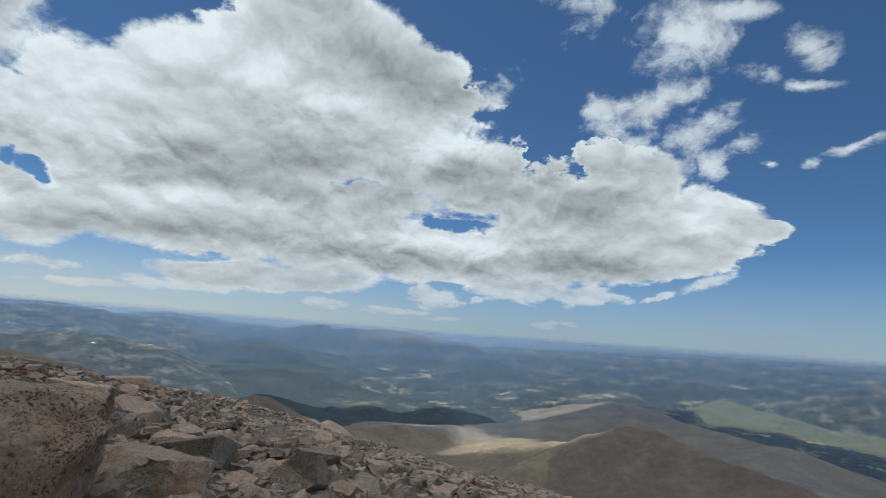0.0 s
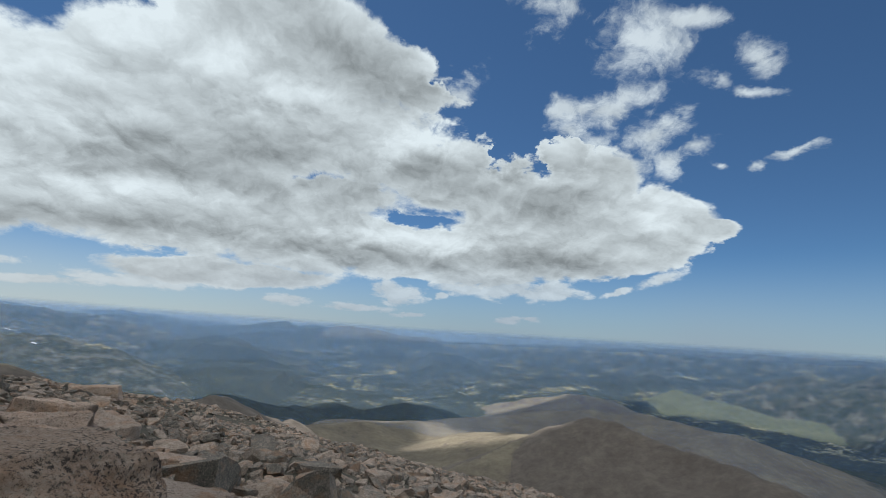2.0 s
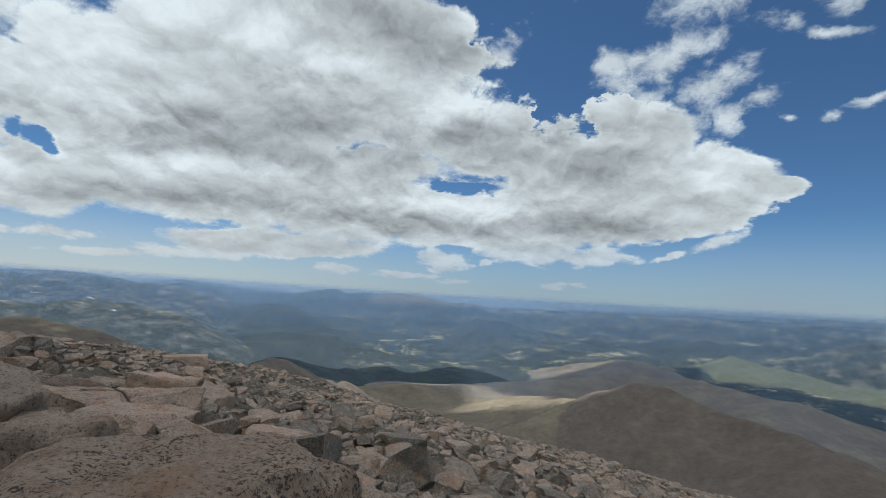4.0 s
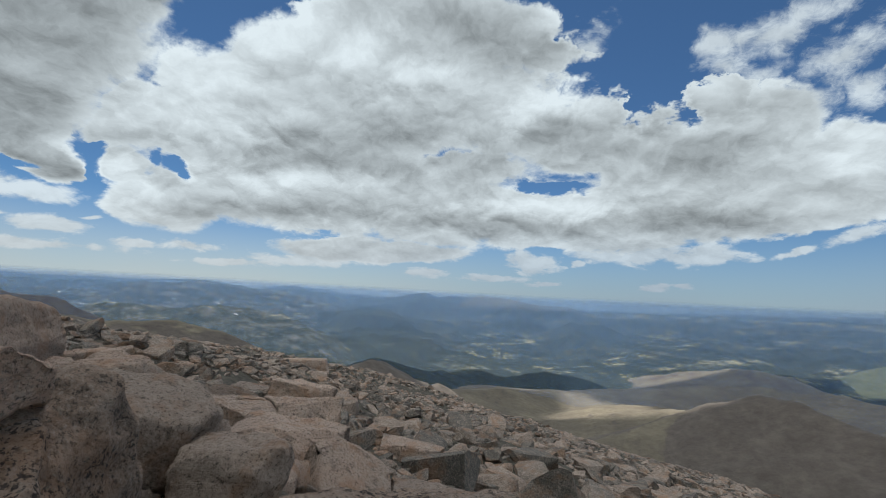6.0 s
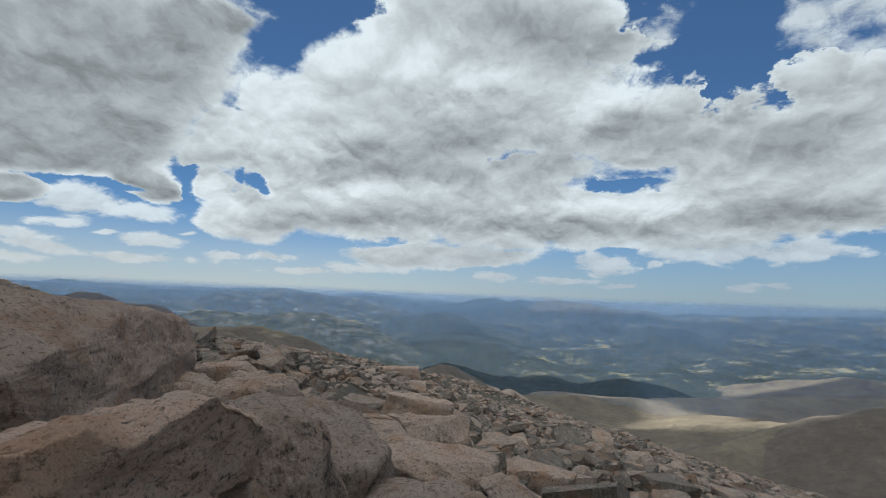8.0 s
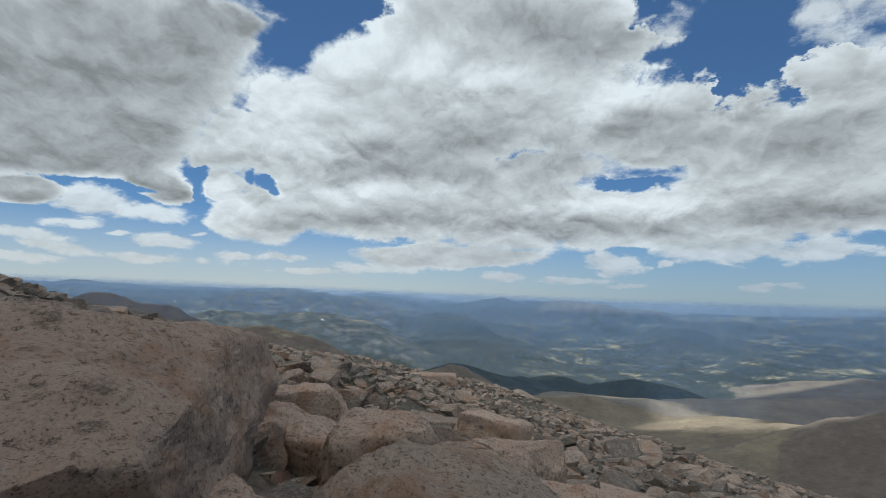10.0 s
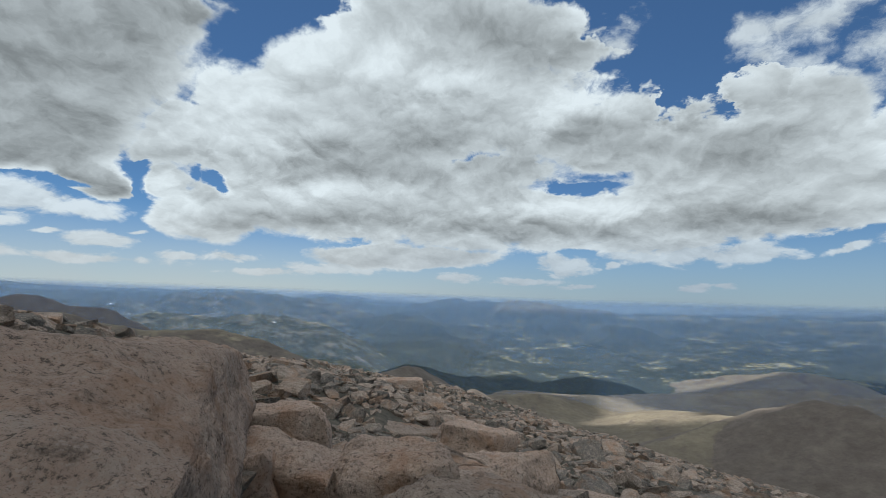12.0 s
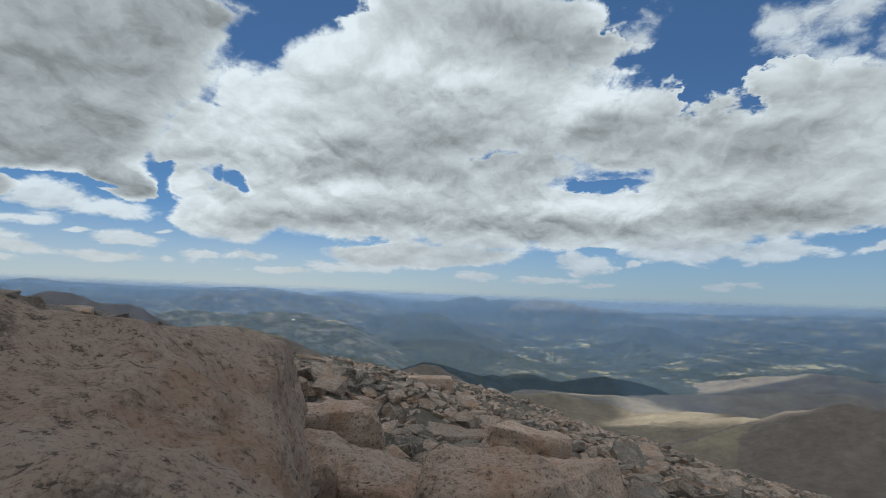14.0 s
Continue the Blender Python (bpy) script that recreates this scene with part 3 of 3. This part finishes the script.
# ---- unseen cloud added overhead: shades most of the mountain, lets sun through set gaps ----
def shade_cloud():
    m, n = material("cloud")
    white = n.add("ShaderNodeBsdfTranslucent", {0: (0.96, 0.96, 0.96, 1)}).outputs[0]
    clear = n.add("ShaderNodeBsdfTransparent").outputs[0]
    n.add("ShaderNodeOutputMaterial", {0: n.add("ShaderNodeMixShader", {0: 0.91, 1: clear, 2: white}).outputs[0]})
    high, size, step = 6000.0, 4900.0, 44.0
    shift = -sun_way * (high + 330) / sun_way.z
    # openings set by hand, each over a patch of land to be sunlit
    lit = [(190, 1420, 130, 170), (60, 1610, 260, 50), (660, 2400, 260, 70), (-190, 900, 60, 200), (185, 1265, 120, 75), (275, 1190, 100, 70), (345, 1105, 80, 80), (375, 1040, 70, 80), (560, 2420, 160, 90), (1000, 1180, 150, 50), (1560, 2450, 260, 130)]
    cells = np.arange(-size, size, step)
    v, f, index = [], [], {}

    def corner(i, j):
        if (i, j) not in index:
            x, y = -size + i * step, -size + j * step
            index[i, j] = len(v)
            v.append((x, y, high + 90 * noise.noise((x / 700, y / 700, 0))))
        return index[i, j]
    for i in range(len(cells)):
        for j in range(len(cells)):
            x, y = cells[i] + step / 2, cells[j] + step / 2
            gx, gy = x + shift.x, y + shift.y
            wobble = 0.5 * noise.noise((gx / 260, gy / 260, 3)) + 0.3 * noise.noise((gx / 90, gy / 90, 5))
            open_sky = any(math.hypot((gx - a) / c, (gy - b) / d) + wobble < 1 for a, b, c, d in lit)
            if math.hypot(gx, gy) > 2650:
                open_sky = noise.noise((gx / 800, gy / 800, 8)) + 0.4 * wobble < 0.22
            if math.hypot(x, y) < 4900 and not open_sky:
                f.append((corner(i, j), corner(i + 1, j), corner(i + 1, j + 1), corner(i, j + 1)))
    ob = mesh_object("shade_cloud", v, f, m)
    tagged(ob, "unseen broken layer of grey white cloud added overhead for shade", "cloud", kind="structure")


shade_cloud()


# ---- rocks ----
def rock_mesh(name, size, seed, cuts=7, cell=0.12, rough=0.05, soft=0.05, mat=GRANITE, smooth_faces=True, skew=0.12, chops=()):
    """A broken block: a box with its corners and edges struck off, worn edges and an uneven skin."""
    rng = random.Random(seed)
    bm = bmesh.new()
    bmesh.ops.create_cube(bm, size=1.0)
    for v in bm.verts:
        v.co = Vector((v.co.x * (1 + rng.uniform(-skew, skew)), v.co.y * (1 + rng.uniform(-skew, skew)), v.co.z * (1 + rng.uniform(-skew, skew))))
    planes = list(chops) + [((rng.uniform(-1, 1), rng.uniform(-1, 1), rng.uniform(-0.75, 0.9)), rng.uniform(0.68, 0.9)) for _ in range(cuts)]
    for normal, share in planes:
        normal = Vector(normal).normalized()
        reach = max(v.co.dot(normal) for v in bm.verts)
        bmesh.ops.bisect_plane(bm, geom=bm.verts[:] + bm.edges[:] + bm.faces[:], plane_co=normal * reach * share, plane_no=normal, clear_outer=True)
        bmesh.ops.holes_fill(bm, edges=[e for e in bm.edges if e.is_boundary])
    bmesh.ops.scale(bm, vec=size, verts=bm.verts)
    least = min(size)
    hull = bmesh.ops.convex_hull(bm, input=bm.verts[:])
    spare = set(hull["geom_interior"] + hull["geom_unused"])
    bmesh.ops.delete(bm, geom=[v for v in spare if isinstance(v, bmesh.types.BMVert)], context="VERTS")
    bmesh.ops.remove_doubles(bm, verts=bm.verts[:], dist=least * 0.04)
    bmesh.ops.dissolve_limit(bm, angle_limit=radians(4), verts=bm.verts[:], edges=bm.edges[:])
    if soft:
        bmesh.ops.bevel(bm, geom=bm.edges[:], offset=least * soft, segments=2, profile=0.6, affect="EDGES", clamp_overlap=True)
    bmesh.ops.triangulate(bm, faces=bm.faces[:])
    for _ in range(5 if cell else 0):
        long_edges = [e for e in bm.edges if e.calc_length() > cell]
        if not long_edges:
            break
        bmesh.ops.subdivide_edges(bm, edges=long_edges, cuts=1)
        bmesh.ops.triangulate(bm, faces=[f for f in bm.faces if len(f.verts) > 3])
    if cell:
        bm.normal_update()
        shift = Vector((seed * 3.1 % 91, seed * 1.7 % 53, seed * 0.9 % 37))
        moved = []
        for v in bm.verts:
            p = v.co / least
            broad = noise.noise(p * 1.4 + shift)
            ledge = noise.noise(Vector((p.x * 1.1, p.y * 1.1, p.z * 4.5)) + shift * 2)
            fine = noise.fractal(p * 5.0 + shift, 0.9, 2.1, 4)
            moved.append(v.co + v.normal * least * rough * (broad * 1.4 + ledge * 1.1 + fine * 0.9))
        for v, co in zip(bm.verts, moved):
            v.co = co
    me = bpy.data.meshes.new(name)
    bm.to_mesh(me)
    bm.free()
    me.materials.append(mat)
    me.polygons.foreach_set("use_smooth", [smooth_faces] * len(me.polygons))
    return me


def boulder(label, place, size, turn, seed, cuts=7, mat=GRANITE, cell=0.07, chops=()):
    ob = new("boulder", rock_mesh("boulder", size, seed, cuts, cell, 0.05, 0.06, mat, True, 0.16, chops))
    ob.matrix_basis = pose(*place, *turn)
    return tagged(ob, label, "boulder", "boulders on the slope")


def worn_block(label, place, half, turn, seed, mat=GRANITE, cell=0.05, struck=(), chips=15):
    """A large weathered block: rounded edges, flat struck faces, ledges, pits and a gritty skin."""
    rng = random.Random(seed)
    steps = max(14, min(64, int(2 * max(half) / cell)))
    bm = bmesh.new()
    bmesh.ops.create_cube(bm, size=2.0)
    bmesh.ops.subdivide_edges(bm, edges=bm.edges[:], cuts=steps, use_grid_fill=True)
    half = Vector(half)
    least = min(half)
    ways = list(struck) + [(Vector((rng.uniform(-1, 1), rng.uniform(-1, 1), rng.uniform(-0.6, 0.8))), rng.uniform(0.8, 0.94)) for _ in range(chips)]
    planes = []
    for way, share in ways:
        way = Vector(way).normalized()
        reach = sum((abs(way[i]) * half[i]) ** 1.2 for i in range(3)) ** (1 / 1.2)
        planes.append((way, reach * share))
    shift = Vector((seed * 3.1 % 91, seed * 1.7 % 53, seed * 0.9 % 37))
    for v in bm.verts:
        d = v.co.normalized()
        p = d / sum(abs(c) ** 6.0 for c in d) ** (1 / 6.0)
        p = Vector((p.x * half.x, p.y * half.y, p.z * half.z))
        for way, reach in planes:
            over = p.dot(way) - reach - 0.02 * noise.noise(p * 4 + shift)
            if over > 0:
                p -= way * over * 0.97
        out = Vector((d.x / half.x, d.y / half.y, d.z / half.z)).normalized()
        q = p + shift
        broad = noise.noise(q * 1.7)
        ledge = noise.noise(Vector((q.x * 1.3, q.y * 1.3, q.z * 7.0)))
        fine = noise.fractal(q * 6.0, 0.7, 2.1, 6)
        pit = max(0.0, noise.noise(q * 9.0) - 0.25)
        v.co = p + out * (0.06 * least * (broad + 0.9 * ledge) + 0.028 * fine - 0.04 * pit)
    me = bpy.data.meshes.new("boulder")
    bm.to_mesh(me)
    bm.free()
    me.materials.append(mat)
    me.polygons.foreach_set("use_smooth", [True] * len(me.polygons))
    ob = new("boulder", me)
    ob.matrix_basis = pose(*place, *turn)
    return tagged(ob, label, "boulder", "boulders on the slope")


# label, place, half size, turn, seed, stone
BLOCKS = [
    ("huge rounded block of pinkish tan granite resting on smaller rocks", (-7.04, 3.68, -0.39), (0.83, 1.76, 0.46), (-6.8, 3.9, 38), 3, PINK_GRANITE, [((0.3, -1, 2.6), 0.68), ((1, -0.5, 1.9), 0.7), ((-0.2, -1, 1.1), 0.8)]),
    ("tilted pinkish brown granite slab above a dark crack", (-4.72, 2.68, -0.30), (0.55, 0.32, 0.12), (4.3, -14, -13.5), 8, PINK_GRANITE),
    ("granite boulder with a steep face spotted with black lichen", (-4.47, 3.04, -0.76), (0.27, 0.27, 0.56), (14.9, -2.9, 15), 9, LICHEN_GRANITE),
    ("rust brown granite boulder under a cracked slab", (-4.60, 2.69, -0.78), (0.56, 0.34, 0.36), (4.3, -14, -13.5), 11, LICHEN_GRANITE),
    ("broad low slab of pinkish granite beside a huge block", (-5.85, 3.23, -0.73), (0.81, 0.45, 0.30), (-14.6, 5.4, -25.7), 12, PINK_GRANITE),
    ("broad sloping slab of tan granite", (-5.18, 4.07, -0.82), (0.58, 0.48, 0.30), (-9.9, 5.9, -35.8), 21, GRANITE),
    ("small tilted block of tan granite leaning on a slab", (-4.91, 4.12, -0.77), (0.24, 0.17, 0.13), (-5, 13, -30), 17, GRANITE),
    ("wedge of tan granite overhanging a dark gap", (-4.30, 4.0, -0.95), (0.31, 0.24, 0.19), (-1.5, 3.9, 21), 15, GRANITE),
    ("reddish granite boulder crusted with dark lichen", (-2.78, 2.85, -1.05), (0.66, 0.57, 0.53), (-4.3, 5, 36.5), 5, LICHEN_GRANITE),
    ("square shaded granite block wedged under a huge boulder", (-7.03, 5.36, -0.84), (0.37, 0.25, 0.27), (-2.3, -0.3, 31), 37, GRANITE),
    ("flat topped granite block beside a gravel hollow", (-5.70, 4.42, -0.76), (0.30, 0.24, 0.33), (1.8, -2.8, 13.8), 41, GRANITE),
    ("long pale slab among loose stones", (-6.36, 4.66, -0.78), (0.56, 0.2, 0.17), (0, 7.8, -5.4), 39, GRANITE),
    ("small grey block in the gap under a huge boulder", (-6.6, 4.4, -0.72), (0.18, 0.24, 0.16), (6, -10, -52), 43, GRANITE),
    ("flat pinkish boulder standing on the crest of the slope", (-9.89, 14.81, -2.38), (0.8, 0.6, 0.24), (-9, 0, 31), 33, GRANITE),
]
BOULDERS = [
    ("angular grey tan granite boulder in the talus", (-7.05, 8.1, -1.72), (1.15, 0.8, 0.5), (-5, 8, 30), 23, 7, GRANITE),
    ("low tan granite slab sunk among stones", (-4.85, 5.5, -1.4), (1.1, 0.8, 0.5), (-6, 8, 10), 27, 6, GRANITE),
    ("angular pinkish granite block", (-7.1, 10.9, -2.5), (1.25, 1.0, 0.85), (10, 12, 20), 29, 8, GRANITE),
    ("brown granite boulder beside a dark gap", (-5.2, 9.75, -2.85), (0.9, 0.8, 0.6), (-5, 10, 50), 31, 7, GRANITE),
    ("chunky tan granite block", (-6.15, 8.05, -1.72), (0.95, 0.8, 0.75), (-6, 10, 15), 43, 6, GRANITE),
    ("pointed wedge of pinkish granite on the scree", (-2.95, 12.3, -4.0), (1.2, 0.9, 0.9), (12, 20, 40), 47, 9, GRANITE),
    ("rough brown granite boulder", (-5.6, 7.0, -1.6), (0.8, 0.7, 0.6), (-4, 8, 60), 51, 7, GRANITE),
    ("rounded tan boulder in the talus", (-4.5, 8.5, -2.45), (1.0, 0.8, 0.6), (-8, 10, 5), 53, 7, GRANITE),
    ("low brown slab in the talus", (-3.3, 5.6, -1.95), (1.2, 0.9, 0.6), (-8, 12, 25), 57, 6, GRANITE),
    ("long flat topped tan granite slab", (-5.95, 6.15, -1.35), (1.1, 0.8, 0.45), (-8, 8, -15), 61, 6, GRANITE),
    ("tan granite boulder with a flat top", (-9.0, 6.0, -0.55), (0.7, 0.6, 0.55), (-5, 8, 30), 59, 7, GRANITE),
    ("squat boulder on the skyline of the slope", (-12.3, 12.8, -1.85), (0.9, 0.8, 0.6), (-5, 8, 30), 61, 7, GRANITE),
]
taken = []
for label, place, half, turn, seed, mat, *struck in BLOCKS:
    worn_block(label, place, half, turn, seed, mat, 0.03 if math.hypot(place[0] + 4.5, place[1] - 3) < 3 else 0.06, struck[0] if struck else ())
    way = Vector((math.cos(radians(turn[2])), math.sin(radians(turn[2])), 0)) * half[0] if half[0] > half[1] else Vector((-math.sin(radians(turn[2])), math.cos(radians(turn[2])), 0)) * half[1]
    slim, count = min(half[0], half[1]), max(1, round(way.length / min(half[0], half[1])))
    for k in range(count):
        spot = Vector(place) + way * ((2 * k + 1) / count - 1) * (1 - 0.5 * slim / way.length)
        taken.append((spot.x, spot.y, slim))
for label, place, size, turn, seed, cuts, mat in BOULDERS:
    boulder(label, place, size, turn, seed, cuts + 2, mat, 0.08)
    taken.append((place[0], place[1], max(size[0], size[1]) * 0.5))


# ---- talus: loose stones packed over the slope ----
def pack(rng, taken):
    """Stones as (x, y, radius), large ones first, none deep inside another."""
    cell, found, grid = 0.8, [], {}

    def note(x, y, r):
        grid.setdefault((int(x // cell), int(y // cell)), []).append((x, y, r))
    for t in taken:
        note(*t)
    for radius, tries, least, most in ((0.42, 60, 4.5, 11.0), (0.33, 150, 4.5, 14.0), (0.25, 350, 3.5, 18.0), (0.2, 500, 2.0, 34.0), (0.15, 3000, 2.0, 40.0), (0.11, 9000, 0.3, 40.0),
                                       (0.2, 900, 30.0, 95.0), (0.08, 16000, 0.1, 32.0), (0.055, 14000, 0.1, 17.0), (0.13, 9000, 30.0, 80.0)):
        for _ in range(tries):
            d = math.sqrt(rng.uniform(least * least, most * most)) if radius > 0.18 else rng.uniform(least, most)
            turn = radians(rng.uniform(-42, 84) if d > 7 or rng.random() < 0.6 else rng.uniform(84, 318))
            x, y, r = -1.5 - d * math.sin(turn), 0.5 + d * math.cos(turn), radius * rng.uniform(0.75, 1.3)
            i, j = int(x // cell), int(y // cell)
            if r > 0.22 and x < -6.6:
                continue
            if all(math.hypot(x - a, y - b) > 0.78 * r + 0.82 * c for k in (i - 1, i, i + 1) for m in (j - 1, j, j + 1) for a, b, c in grid.get((k, m), ())):
                found.append((x, y, r))
                note(x, y, r)
    return found


rng = random.Random(77)
stones = pack(rng, taken)
stones.sort(key=lambda s: math.hypot(s[0] + 3.4, s[1] - 3.2) - 4.0 * s[2])
heights = ground([s[0] for s in stones], [s[1] for s in stones])
close_kinds = [rock_mesh("stone", (1.0, rng.uniform(0.65, 0.9), rng.uniform(0.35, 0.6)), 200 + i, rng.randint(8, 13), 0.13, 0.05, 0.04, SCREE if i % 5 == 0 else GRANITE, True, 0.3) for i in range(20)]
plain_kinds = [rock_mesh("scree", (1.0, rng.uniform(0.6, 0.9), rng.uniform(0.28, 0.55)), 300 + i, rng.randint(7, 11), 0, 0, 0, GRANITE, False, 0.35) for i in range(24)]
plain_shapes = []
for me in plain_kinds:
    plain_shapes.append((np.array([v.co for v in me.vertices]), [tuple(p.vertices) for p in me.polygons]))


def lie(rng, x, y, z, r):
    """A stone's pose: along the slope, with some tilt, a third of it sunk."""
    return pose(x, y, z + 0.04 * r, rng.gauss(-12, 13), rng.gauss(10, 13), rng.uniform(0, 360)) @ Matrix.Scale(2.15 * r, 4)


SEPARATE = 300
for k, (x, y, r) in enumerate(stones[:SEPARATE]):
    ob = new("stone", close_kinds[rng.randrange(len(close_kinds))])
    ob.matrix_basis = lie(rng, x, y, float(heights[k]), r)
    tagged(ob, "angular tan granite stone lying in the talus", "stone", "loose stones on the slope")
all_points, all_faces, base = [], [], 0
for k in range(SEPARATE, len(stones)):
    x, y, r = stones[k]
    shape, faces = plain_shapes[rng.randrange(len(plain_shapes))]
    m = np.array(lie(rng, x, y, float(heights[k]), r))
    all_points.append(shape @ m[:3, :3].T + m[:3, 3])
    all_faces.extend([tuple(i + base for i in f) for f in faces])
    base += len(shape)
scree = mesh_object("scree", np.concatenate(all_points).tolist(), all_faces, SCREE, False)
tagged(scree, "scree of broken grey and tan granite stones covering the slope", "scree", kind="stuff")
for me in plain_kinds:
    bpy.data.meshes.remove(me)
